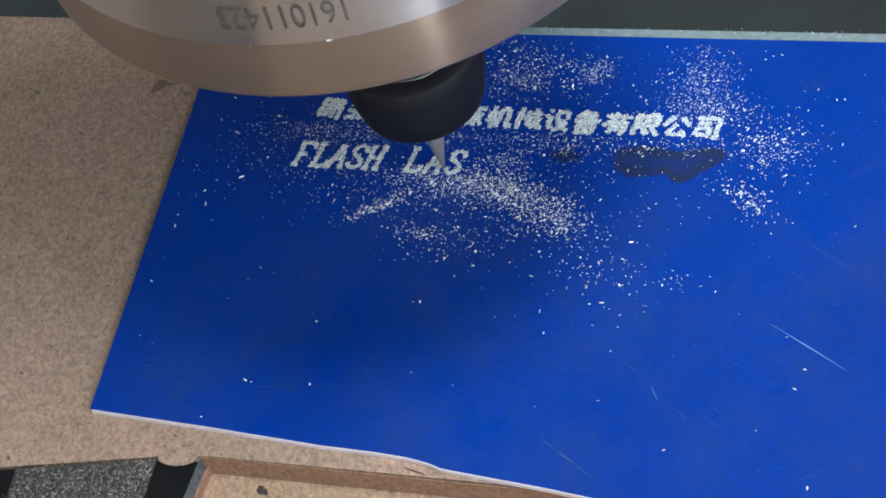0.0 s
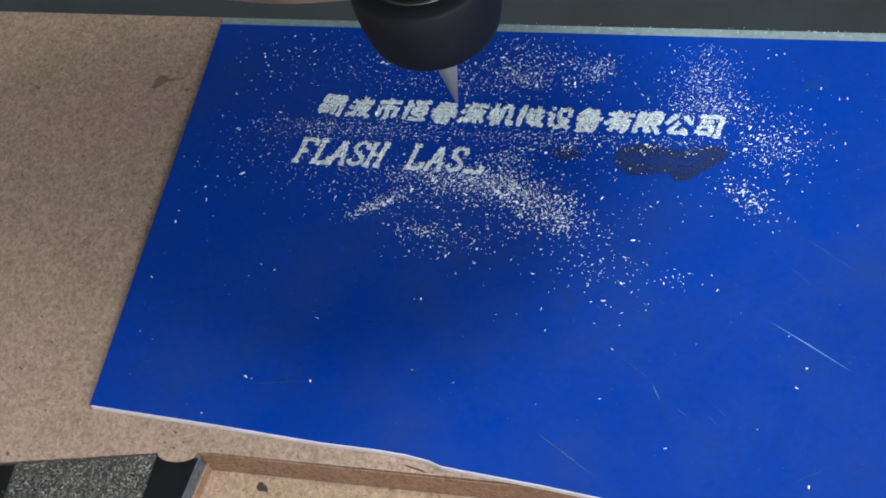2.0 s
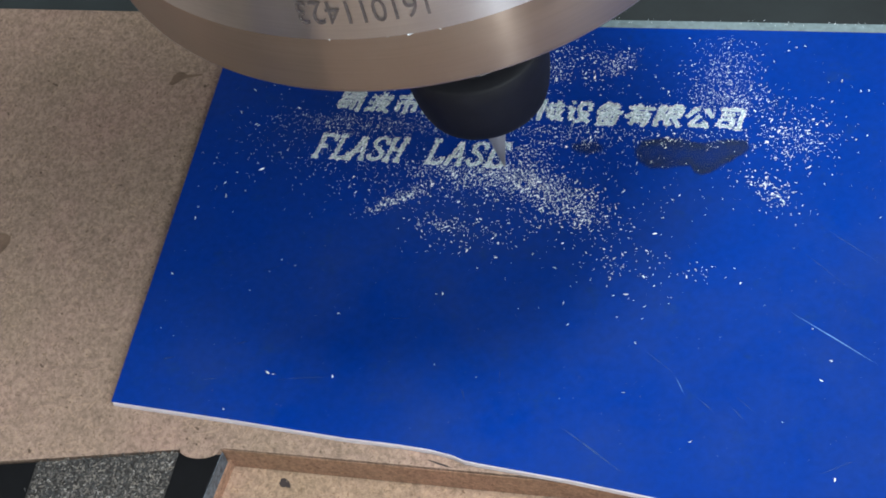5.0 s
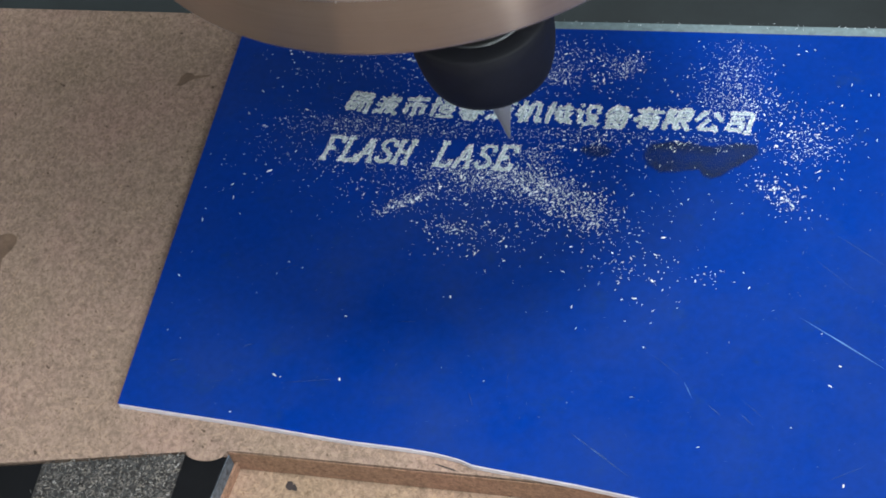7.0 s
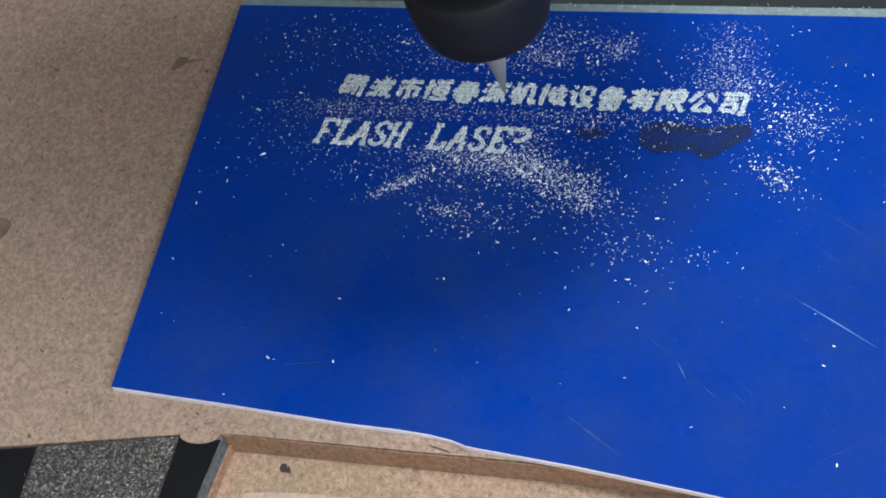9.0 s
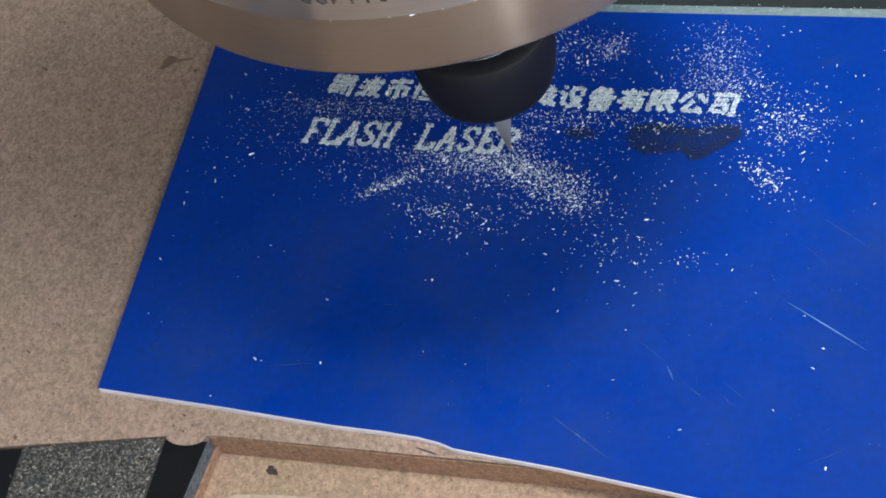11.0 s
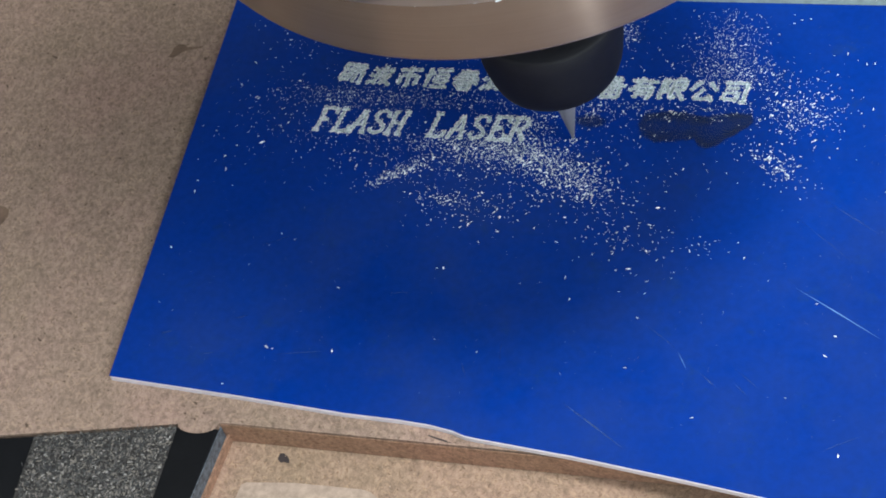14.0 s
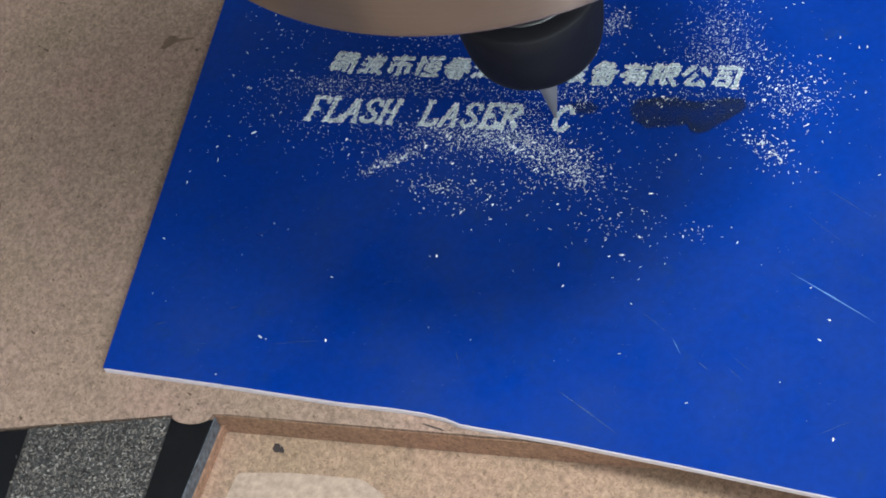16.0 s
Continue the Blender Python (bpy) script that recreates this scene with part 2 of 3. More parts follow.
# ---------------------------------------------------------------- room round the machine
def build_room():
    specs = (
        ("floor", (-2000, 1300, -2200, 2200, -1000, -900), CONCRETE),
        ("wall_north", (-2100, 1400, 2200, 2300, -1000, 1850), PLASTER),
        ("wall_south", (-2100, 1400, -2300, -2200, -1000, 1850), PLASTER),
        ("wall_west", (-2100, -2000, -2200, 2200, -1000, 1850), SHED),
    )
    for name, dims, mat in specs:
        tagged(bm_object(name, box(*dims), mat), "plain workshop " + name.split("_")[0] + " out of view", name.split("_")[0], kind="structure")
    # east wall with the window opening, ceiling with the roof light opening
    bm = bmesh.new()
    for dims in ((1300, 1400, -2200, -1940, -1000, 1850), (1300, 1400, -1860, -1020, -1000, 1850), (1300, 1400, -1940, -1860, -1000, -310), (1300, 1400, -1940, -1860, 1420, 1850), (1300, 1400, 20, 2200, -1000, 1850),
                 (1300, 1400, -1020, 20, -1000, 530), (1300, 1400, -1020, 20, 1510, 1850)):
        piece = box(*dims)
        me = bpy.data.meshes.new("piece")
        piece.to_mesh(me)
        piece.free()
        bm.from_mesh(me)
        bpy.data.meshes.remove(me)
    tagged(bm_object("wall_east", bm, PLASTER), "plain workshop wall with a window and a narrow door gap", "wall", kind="structure")
    bm = bmesh.new()
    for dims in ((-2000, 165, -2200, 2200, 1760, 1850), (675, 1300, -2200, 2200, 1760, 1850),
                 (165, 675, -2200, -245, 1760, 1850), (165, 675, 265, 2200, 1760, 1850)):
        piece = box(*dims)
        me = bpy.data.meshes.new("piece")
        piece.to_mesh(me)
        piece.free()
        bm.from_mesh(me)
        bpy.data.meshes.remove(me)
    tagged(bm_object("ceiling", bm, PLASTER), "white workshop ceiling with a roof light opening", "ceiling", kind="structure")


build_room()
base = empty("machine_base", label="dark painted machine base under the wooden bed", category="machine base")
part("base_plate", box(-420, 420, -320, 330, -60, -40, 3), BASE, base)
part("base_column", box(-420, 420, -320, 330, -900, -60, 3), BASE, base)

# ---------------------------------------------------------------- wooden bed with a pocket
SEAT = pose(0, -0.0005, 0.0006)
bed = empty("mdf_bed", label="beige mdf spoilboard bed with a routed pocket", category="machine bed")
bed.matrix_basis = SEAT
OUT = [(-230, -86.0), (-50.8, -53.1), (-38, -50.8), (-27.2, -48.75)]
OUT += [(-24.35 - 2.7 * math.cos(a * math.pi / 14), -48.55 + 0.5 * (a / 14) - 1.5 * math.sin(a * math.pi / 14) ** 0.9) for a in range(15)]
OUT += [(-20.6, -47.9), (30, -47.6), (150, -47.2), (260, -46.9), (260, 33.2), (-230, 24.7)]
top_board = part("top_board", prism(OUT, -5.4, -1.5), MDF, bed)
part("pocket_wall", prism([(-21.4, -48.12), (260, -47.06), (260, -46.95), (-21.4, -47.99)], -5.45, -1.75), MDF_CUT, bed, "brown routed pocket wall")
part("dust_ledge", prism([(-24.35, -95), (-21.6, -60), (-20.75, -48.0), (-21.1, -48.0), (-21.95, -60), (-24.8, -95)], -5.5, -3.9), MDF_CUT, bed, "brown dust packed along the pocket side")
lower_board = part("lower_board", box(-230, 260, -220, 24, -24, -5.5, 0.3), MDF_FLOOR, bed)

# ---------------------------------------------------------------- clamp bar in the pocket
bar = empty("clamp_bar", label="black clamp bar in the pocket with a dust-covered grey pad", category="clamp")
bar.matrix_basis = SEAT
part("bar_body", prism([(-95, -95), (-24.9, -95), (-22.05, -60), (-21.25, -48.9), (-27.2, -49.2), (-50.7, -53.6), (-95, -61.7)], -5.5, -1.58), BLACK, bar)
part("bar_edge", prism([(-24.75, -95), (-21.9, -60), (-21.1, -48.5), (-21.25, -48.5), (-22.05, -60), (-24.9, -95)], -5.5, -1.55), WORN, bar, "worn grey bar edge")
part("pad", prism([(-43.9, -95), (-27.0, -95), (-26.9, -60.5), (-27.0, -49.2), (-46.0, -52.8), (-45.5, -62.5)], -1.58, -1.46), GRIT, bar, "grey pad covered with chips")

# ---------------------------------------------------------------- engraved sheet
SHEET_FRONT = [(-38.4, -43.7), (-20.9, -44.7), (-5.2, -45.8), (2.0, -46.0), (6.2, -46.3), (9.2, -46.8), (11.0, -47.4), (12.7, -47.6), (24.7, -48.7), (38.8, -50.4), (52.3, -52.2), (80, -55.8), (130, -62)]
sheet = empty("engraving_sheet", label="blue two-colour plastic engraving sheet with a white core, scratched", category="plastic sheet")
part("core", prism([(-38.2, -43.7)] + SHEET_FRONT[1:] + [(130, 28.6), (-40.75, 25.3)], -0.88, -0.08), CORE, sheet, "white core showing at the cut edge")
blue_face = part("blue_face", prism([(x, y + 0.12) for x, y in SHEET_FRONT] + [(130, 28.6), (-40.98, 25.3)], -0.08, 0.0), BLUE, sheet, "scratched blue face")
part("back_bevel", prism([(-40.9, 25.33), (130, 28.63), (130, 30.5), (-40.9, 26.7)], -0.86, -0.12), CORE_BACK, sheet, "pale bevelled back edge")


# ---------------------------------------------------------------- engraving
def lump(bm, x, y, z, size, rng, flat=0.7):
    """One small irregular crumb: a ragged ring of five corners between two tips."""
    a = rng.uniform(0, math.pi)
    ca, sa = math.cos(a), math.sin(a)
    sx, sy, sz = size * rng.uniform(0.9, 1.8), size * rng.uniform(0.32, 0.68), size * flat * rng.uniform(0.4, 1.0)
    tilt = rng.uniform(-0.5, 0.5)
    pts = [(math.cos(1.2566 * k + rng.uniform(-0.4, 0.4)) * rng.uniform(0.65, 1.15), math.sin(1.2566 * k + rng.uniform(-0.4, 0.4)) * rng.uniform(0.65, 1.15), rng.uniform(-0.3, 0.3)) for k in range(5)]
    pts += [(rng.uniform(-0.4, 0.4), rng.uniform(-0.4, 0.4), 1), (0, 0, -1)]
    vs = []
    for px, py, pz in pts:
        px, py, pz = px * sx, py * sy, pz * sz + px * tilt * sx * 0.5
        vs.append(bm.verts.new(((x + px * ca - py * sa) * MM, (y + px * sa + py * ca) * MM, (z + pz) * MM)))
    for i in range(5):
        j = (i + 1) % 5
        bm.faces.new((vs[i], vs[j], vs[5]))
        bm.faces.new((vs[j], vs[i], vs[6]))


def samples(line, step):
    for (x0, y0), (x1, y1) in zip(line, line[1:]):
        d = math.hypot(x1 - x0, y1 - y0)
        n = max(1, int(d / step))
        for k in range(n):
            yield x0 + (x1 - x0) * k / n, y0 + (y1 - y0) * k / n, (x1 - x0) / (d or 1), (y1 - y0) / (d or 1)


def furrow(bm, line, width, rng, dense=1.0):
    """A cut stroke: a thin bed, groove shade in its colour, with a burr of crumbs along both flanks."""
    pts = list(samples(line, 0.16))
    pts.append((*line[-1], *pts[-1][2:]))
    rows = []
    for x, y, dx, dy in pts:
        w = width * rng.uniform(0.42, 0.6)
        rows.append((bm.verts.new(((x - dy * w) * MM, (y + dx * w) * MM, 0.012 * MM)), bm.verts.new(((x + dy * w) * MM, (y - dx * w) * MM, 0.012 * MM))))
    for a, b in zip(rows, rows[1:]):
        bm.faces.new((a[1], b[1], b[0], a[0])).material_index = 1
    for x, y, dx, dy in samples(line, 0.15 / dense):
        for side in (-1, 1):
            o = side * width * rng.uniform(0.36, 0.62)
            lump(bm, x - dy * o + rng.gauss(0, 0.05), y + dx * o + rng.gauss(0, 0.05), rng.uniform(0.02, 0.2), rng.uniform(0.07, 0.19), rng, 1.2)
        if rng.random() < 0.45:
            lump(bm, x + rng.gauss(0, 0.12), y + rng.gauss(0, 0.12), rng.uniform(0.0, 0.1), rng.uniform(0.05, 0.1), rng, 1.0)


LATIN = {}
LATIN["F"] = [[(0.2, 0), (0.2, 1)], [(0, 1), (0.95, 1), (0.95, 0.75)], [(0.2, 0.5), (0.65, 0.5)], [(0, 0), (0.42, 0)]]
LATIN["L"] = [[(0.2, 0), (0.2, 1)], [(0, 1), (0.45, 1)], [(0, 0), (0.9, 0), (0.95, 0.3)]]
LATIN["A"] = [[(0.1, 0), (0.5, 1), (0.85, 0)], [(0.25, 0.36), (0.7, 0.36)], [(-0.02, 0), (0.25, 0)], [(0.68, 0), (1.0, 0)]]
LATIN["S"] = [[(0.85, 0.72), (0.85, 0.9), (0.6, 1), (0.3, 0.97), (0.12, 0.78), (0.25, 0.6), (0.6, 0.45), (0.85, 0.3), (0.8, 0.1), (0.5, 0), (0.2, 0.05), (0.08, 0.25)]]
LATIN["H"] = [[(0.18, 0), (0.18, 1)], [(0.8, 0), (0.8, 1)], [(0.18, 0.5), (0.8, 0.5)], [(0, 1), (0.36, 1)], [(0.62, 1), (1, 1)], [(0, 0), (0.36, 0)], [(0.62, 0), (1, 0)]]
LATIN["E"] = [[(0, 0), (0.9, 0), (0.95, 0.28)], [(0.2, 0), (0.2, 1)], [(0, 1), (0.9, 1), (0.9, 0.75)], [(0.2, 0.52), (0.65, 0.52)]]
LATIN["R"] = [[(0, 1), (0.6, 1), (0.85, 0.88), (0.86, 0.68)], [(0.86, 0.68), (0.55, 0.5), (0.2, 0.5)], [(0.2, 0.5), (0.2, 1)], [(0.2, 0), (0.2, 0.5)], [(0.5, 0.5), (0.95, 0)], [(0, 0), (0.4, 0)]]
LATIN["C"] = [[(0.92, 0.24), (0.72, 0.04)], [(0.72, 0.04), (0.42, 0)], [(0.42, 0), (0.17, 0.18)], [(0.17, 0.18), (0.08, 0.5)], [(0.08, 0.5), (0.17, 0.8)], [(0.17, 0.8), (0.45, 1)], [(0.45, 1), (0.74, 0.95)], [(0.74, 0.95), (0.88, 0.72)]]
WORDS = [("F", -22.2), ("L", -19.4), ("A", -16.9), ("S", -14.2), ("H", -11.6), ("L", -5.5), ("A", -2.6), ("S", 0.3)]
CAP, WIDE, SLANT = 4.05, 2.5, 0.17


def place(pt, x0, y0=-0.35, wide=WIDE):
    return x0 + pt[0] * wide + pt[1] * CAP * SLANT, y0 + pt[1] * CAP


def build_latin():
    rng = random.Random(5)
    for ch, x0 in WORDS:
        bm = bmesh.new()
        for stroke in LATIN[ch]:
            furrow(bm, [place(p, x0) for p in stroke], 0.46, rng)
        part("engraved_letter", bm, ENGRAVED, sheet, "white engraved letter " + ch)


build_latin()

# strokes that the bit cuts during the clip: they rise out of the sheet as it passes
FRESH = []


def build_fresh():
    rng = random.Random(9)
    plan = [("E", 3.15, [1.35, 2.85, 4.9, 6.7]), ("R", 5.9, [8.05, 8.35, 9.6, 10.4, 11.0, 12.3]), ("C", 13.2, [13.95, 14.1, 14.25, 14.4, 14.55, 14.7, 14.85, 15.0])]
    for ch, x0, when in plan:
        for stroke, t in zip(LATIN[ch], when):
            bm = bmesh.new()
            furrow(bm, [place(p, x0) for p in stroke], 0.56 if ch == "C" else 0.5, rng, 1.2)
            FRESH.append((part("engraved_stroke", bm, ENGRAVED, sheet, "freshly cut white stroke"), t))


build_fresh()

HAN = []
HAN.append([[(0.5, 9.5), (9.5, 9.5)], [(1.5, 9.5), (0.3, 2)], [(1, 7), (5, 7.5)], [(1, 4.5), (4.6, 5)], [(4.8, 9), (3.2, 1.5)], [(0.6, 2.2), (3.2, 3)], [(6.5, 9), (5.5, 1)], [(6, 6), (9, 6.5)], [(8.6, 6.2), (8, 0)], [(9.3, 9.3), (7, 7.5)]])
HAN.append([[(0.5, 5.5), (2, 4.5)], [(0.2, 1), (2.5, 2.5)], [(1.5, 8.5), (2.8, 7.5)], [(3.5, 8), (9.5, 8)], [(6, 10), (6.2, 4)], [(4, 8), (3, 1)], [(4, 5), (8.5, 5.2), (5, 1)], [(5, 4), (9.5, 0.3)], [(8.8, 8), (8.6, 6.5)]])
HAN.append([[(5, 10), (5, 8.2)], [(0.4, 8.2), (9.6, 8.2)], [(1.8, 5.8), (1.8, 1.2)], [(1.8, 5.8), (8.2, 5.8), (8.2, 1.6), (7, 1.8)], [(5, 8.2), (5, 0)]])
HAN.append([[(1.5, 9.5), (1, 0.5)], [(0.2, 6.5), (0.8, 5)], [(2.2, 7.8), (3, 6.8)], [(3.5, 9), (9.5, 9)], [(4.5, 7), (8.5, 7), (8.3, 3), (4.3, 3), (4.5, 7)], [(4.4, 5), (8.4, 5)], [(3, 0.8), (10, 0.8)]])
HAN.append([[(1.5, 8.6), (8.5, 8.6)], [(1, 7), (9, 7)], [(0, 5.2), (10, 5.2)], [(4.8, 10), (3.5, 5.5), (0.2, 2.5)], [(6, 5.2), (9.8, 2.8)], [(3, 3.5), (7.2, 3.5), (7, 0.2), (3, 0.2), (3, 3.5)], [(3, 1.8), (7, 1.8)]])
HAN.append([[(1, 9), (2, 8)], [(0.3, 6), (1.6, 5.2)], [(0.2, 0.5), (2.3, 3)], [(3.2, 9), (9.8, 9)], [(3.6, 9), (2.8, 0.8)], [(5, 7), (8.5, 7), (8.3, 4.2), (5, 4.2), (5, 7)], [(5, 5.6), (8.3, 5.6)], [(6.6, 4), (6.6, 0.3)], [(5, 3), (4, 1.2)], [(8.2, 3), (9.6, 1)]])
HAN.append([[(0, 7), (4.2, 7)], [(2.2, 10), (2.2, 0)], [(2.2, 6.5), (0.3, 3)], [(2.2, 6), (4, 4)], [(5.3, 9), (5.2, 3.5), (4.2, 0.3)], [(5.3, 9), (8.3, 9), (8.3, 1), (9.8, 0.8), (9.8, 2.5)]])
HAN.append([[(0, 7), (3.2, 7)], [(1.7, 10), (1.7, 0)], [(1.7, 6), (0.2, 3.2)], [(3.5, 7.6), (9.8, 7.6)], [(3.6, 5), (6.6, 5)], [(4.5, 6.3), (4.2, 2)], [(5.8, 6.3), (5.8, 1.5)], [(7.2, 10), (7.8, 5), (9.7, 0.5), (9.9, 2.2)], [(9.3, 5.6), (6.3, 0.6)]])
HAN.append([[(1, 9.6), (2, 8.6)], [(0.3, 6.5), (2, 6.5), (2, 1.5), (3.4, 2.8)], [(4.9, 9.3), (4.8, 7), (4, 5.6)], [(4.9, 9.3), (7.9, 9.3), (7.9, 6.6), (9.7, 6.6)], [(4.2, 4.6), (8.8, 4.6), (6.8, 1.8), (3.8, 0)], [(5, 3.8), (9.8, 0)]])
HAN.append([[(4, 10), (0.8, 6.8)], [(3.4, 8.8), (8, 8.8), (5, 6), (0.2, 4.8)], [(3, 7.7), (9.8, 4.9)], [(2.2, 4.4), (7.8, 4.4), (7.8, 0.2), (2.2, 0.2), (2.2, 4.4)], [(2.2, 2.3), (7.8, 2.3)], [(5, 4.4), (5, 0.2)]])
HAN.append([[(0.3, 8.2), (9.8, 8.2)], [(4.6, 10), (3, 6), (0.2, 3.2)], [(3, 5.9), (3, 0)], [(3, 5.9), (8.2, 5.9), (8.2, 0.2), (6.8, 0.4)], [(3, 4), (8.2, 4)], [(3, 2.2), (8.2, 2.2)]])
HAN.append([[(0.7, 9.6), (0.7, 0)], [(0.7, 9.4), (3.4, 9.4), (2, 6.6), (3.4, 4.6), (1, 3.4)], [(4.8, 9.4), (8.8, 9.4), (8.8, 5.2), (4.8, 5.2)], [(4.8, 7.3), (8.8, 7.3)], [(4.8, 9.4), (4.8, 0.4), (6.6, 1.6)], [(6.2, 5), (9.8, 0)]])
HAN.append([[(3.4, 9.4), (0.3, 5)], [(6.2, 9.6), (9.8, 5.2)], [(4.8, 5.8), (1.8, 1), (8, 1.4)], [(6.8, 3.4), (9, 0)]])
HAN.append([[(0.8, 9.2), (9, 9.2), (9, 0.4), (7.2, 0.8)], [(1.2, 7), (6.6, 7)], [(1.5, 4.8), (6.2, 4.8), (6.2, 1.6), (1.5, 1.6), (1.5, 4.8)]])


def build_han():
    rng = random.Random(21)
    for k, strokes in enumerate(HAN):
        bm = bmesh.new()
        x0 = -20.9 + 4.2 * k
        for stroke in strokes:
            furrow(bm, [(x0 + x * 0.375 + rng.gauss(0, 0.06) + y * 0.045, 8.25 + y * 0.385 + rng.gauss(0, 0.06)) for x, y in stroke], 0.50, rng)
        part("engraved_character", bm, ENGRAVED, sheet, "white engraved character, frayed")


build_han()

# thin raised traces: scratches, stain and rubbed spots on the sheet
for x0, y0, x1, y1, w, mat in (
        (48.1, -21.3, 59.6, -28.2, 0.10, SCRATCH), (35.1, -32.3, 36.6, -34.9, 0.05, SCRATCH), (21.8, -41.0, 31.0, -47.0, 0.12, RUB), (38.4, -35.3, 40.8, -37.2, 0.06, RUB),
        (42.4, -34.1, 45.6, -36.6, 0.06, RUB), (50.5, -7.5, 58.0, -12.5, 0.05, RUB), (30.3, -28.6, 35.0, -32.0, 0.04, RUB), (-18.0, -38.2, -9.0, -36.6, 0.04, RUB),
        (-23.8, -20.9, -19.9, -18.9, 0.03, RUB), (-33.5, -36.3, -31.6, -35.7, 0.07, RUB), (-26.6, -38.9, -25.0, -38.5, 0.05, RUB), (-24.0, -33.0, -22.2, -32.3, 0.06, RUB),
        (54.0, -44.8, 58.6, -42.0, 0.05, RUB), (42.7, -36.2, 44.5, -37.9, 0.05, RUB), (47.0, -10.5, 55.0, -17.0, 0.03, RUB), (8.0, -36.5, 9.2, -38.8, 0.05, RUB),
        (-4.0, -27.0, -1.0, -26.6, 0.03, RUB), (12.6, -33.2, 13.0, -36.0, 0.04, RUB)):
    d = math.hypot(x1 - x0, y1 - y0)
    nx, ny = -(y1 - y0) / d * w, (x1 - x0) / d * w
    mx, my = (x0 + x1) / 2 + nx, (y0 + y1) / 2 + ny
    part("scratch", prism([(x0, y0), (mx - nx * 1.6, my - ny * 1.6), (x1, y1), (mx + nx * 0.4, my + ny * 0.4)], 0.001, 0.008), mat, blue_face, "pale scratch" if mat is SCRATCH else "faint rub mark")
STAIN_LINE = [(23.7, 3.9), (24.6, 5.6), (27, 6.3), (29.6, 6.2), (31.5, 5.7), (34, 6.0), (36.5, 6.6), (38.6, 6.4), (39.2, 5.3), (38.3, 4.0), (36.2, 2.4), (34.6, 0.9), (33.4, 0.3), (32.3, 0.6), (31.6, 1.8), (30.2, 1.5), (28.4, 0.9), (26.4, 0.8), (24.6, 1.8)]


def build_stain(outline, spine, y0, thick):
    """A dried drop: a film that thins out at its border, thickest just inside it."""
    line = []
    for (xa, ya), (xb, yb) in zip(outline, outline[1:] + outline[:1]):
        line += [(xa + (xb - xa) * k / 4, ya + (yb - ya) * k / 4) for k in range(4)]
    mesh = bpy.data.meshes.new("stain")
    verts, film, faces = [], [], []
    steps = ((-0.3, 0.0), (0.15, 0.55), (0.6, 0.66), (1.1, 0.58), (1.7, 0.50), (9.0, 0.46))
    for inset, f in steps:
        for x, y in line:
            cx, cy = min(max(x, spine[0]), spine[1]), y0
            d = math.hypot(cx - x, cy - y) or 1
            q = min(0.97, (inset + 0.25 * noise.noise(Vector((x * 0.9, y * 0.9, 2.5)))) / d)
            verts.append(((x + (cx - x) * q) * MM, (y + (cy - y) * q) * MM, 0.006 * MM))
            film.append(f * thick)
    n = len(line)
    for r in range(len(steps) - 1):
        faces += [(r * n + k, (r + 1) * n + k, (r + 1) * n + (k + 1) % n, r * n + (k + 1) % n) for k in range(n)]
    faces.append(tuple((len(steps) - 1) * n + k for k in range(n)))
    mesh.from_pydata(verts, [], faces)
    mesh.attributes.new("film", "FLOAT", "POINT").data.foreach_set("value", film)
    bm = bmesh.new()
    bm.from_mesh(mesh)
    bpy.data.meshes.remove(mesh)
    bmesh.ops.recalc_face_normals(bm, faces=bm.faces[:])
    part("stain", bm, STAIN, blue_face, "dark greenish stain")


build_stain(STAIN_LINE, (26.6, 36.2), 3.9, 0.9)
build_stain([(17 + 2.2 * math.cos(a * 0.524), 3.9 + 1.1 * math.sin(a * 0.524)) for a in range(12)], (16.2, 17.8), 3.9, 0.7)
part("bed_stain", prism([(-48.7, 13.1), (-47.9, 13.0), (-47.2, 13.7), (-46.6, 14.4), (-45.6, 14.7), (-44.1, 15.2), (-43.9, 15.6), (-45.0, 15.4), (-46.3, 15.2), (-47.0, 15.7), (-47.9, 15.7), (-48.4, 15.0), (-48.5, 14.0)], -1.499, -1.49), BROWN, top_board, "brown stain with a short tail")
part("bed_stain", blob(-67.4, -20.0, 3.6, 5.2, -1.499, -1.49, 2.2, 0.2), BROWN, top_board, "brown stain")
# thin dark blob in place of the shadow below the lifted sheet edge
part("sheet_edge_shadow", blob(7.6, -47.12, 1.7, 0.12, -1.499, -1.48, 4.4, -0.22), INK_AND_SHADOW, top_board, "painted shadow under the lifted sheet edge")
part("ink_mark", blob(-13.2, -49.9, 1.0, 0.55, -5.499, -5.49, 5.5, -0.6, rough=0.22), INK_AND_SHADOW, lower_board, "dark ink mark")
part("pale_patch", prism([(-18.4, -60), (-17.7, -54.3), (-17.2, -53.9), (-10.9, -53.2), (-1.8, -53.1), (-0.6, -53.4), (2.2, -55), (4, -60)], -5.499, -5.49), PAPER, lower_board, "paler bare wood")

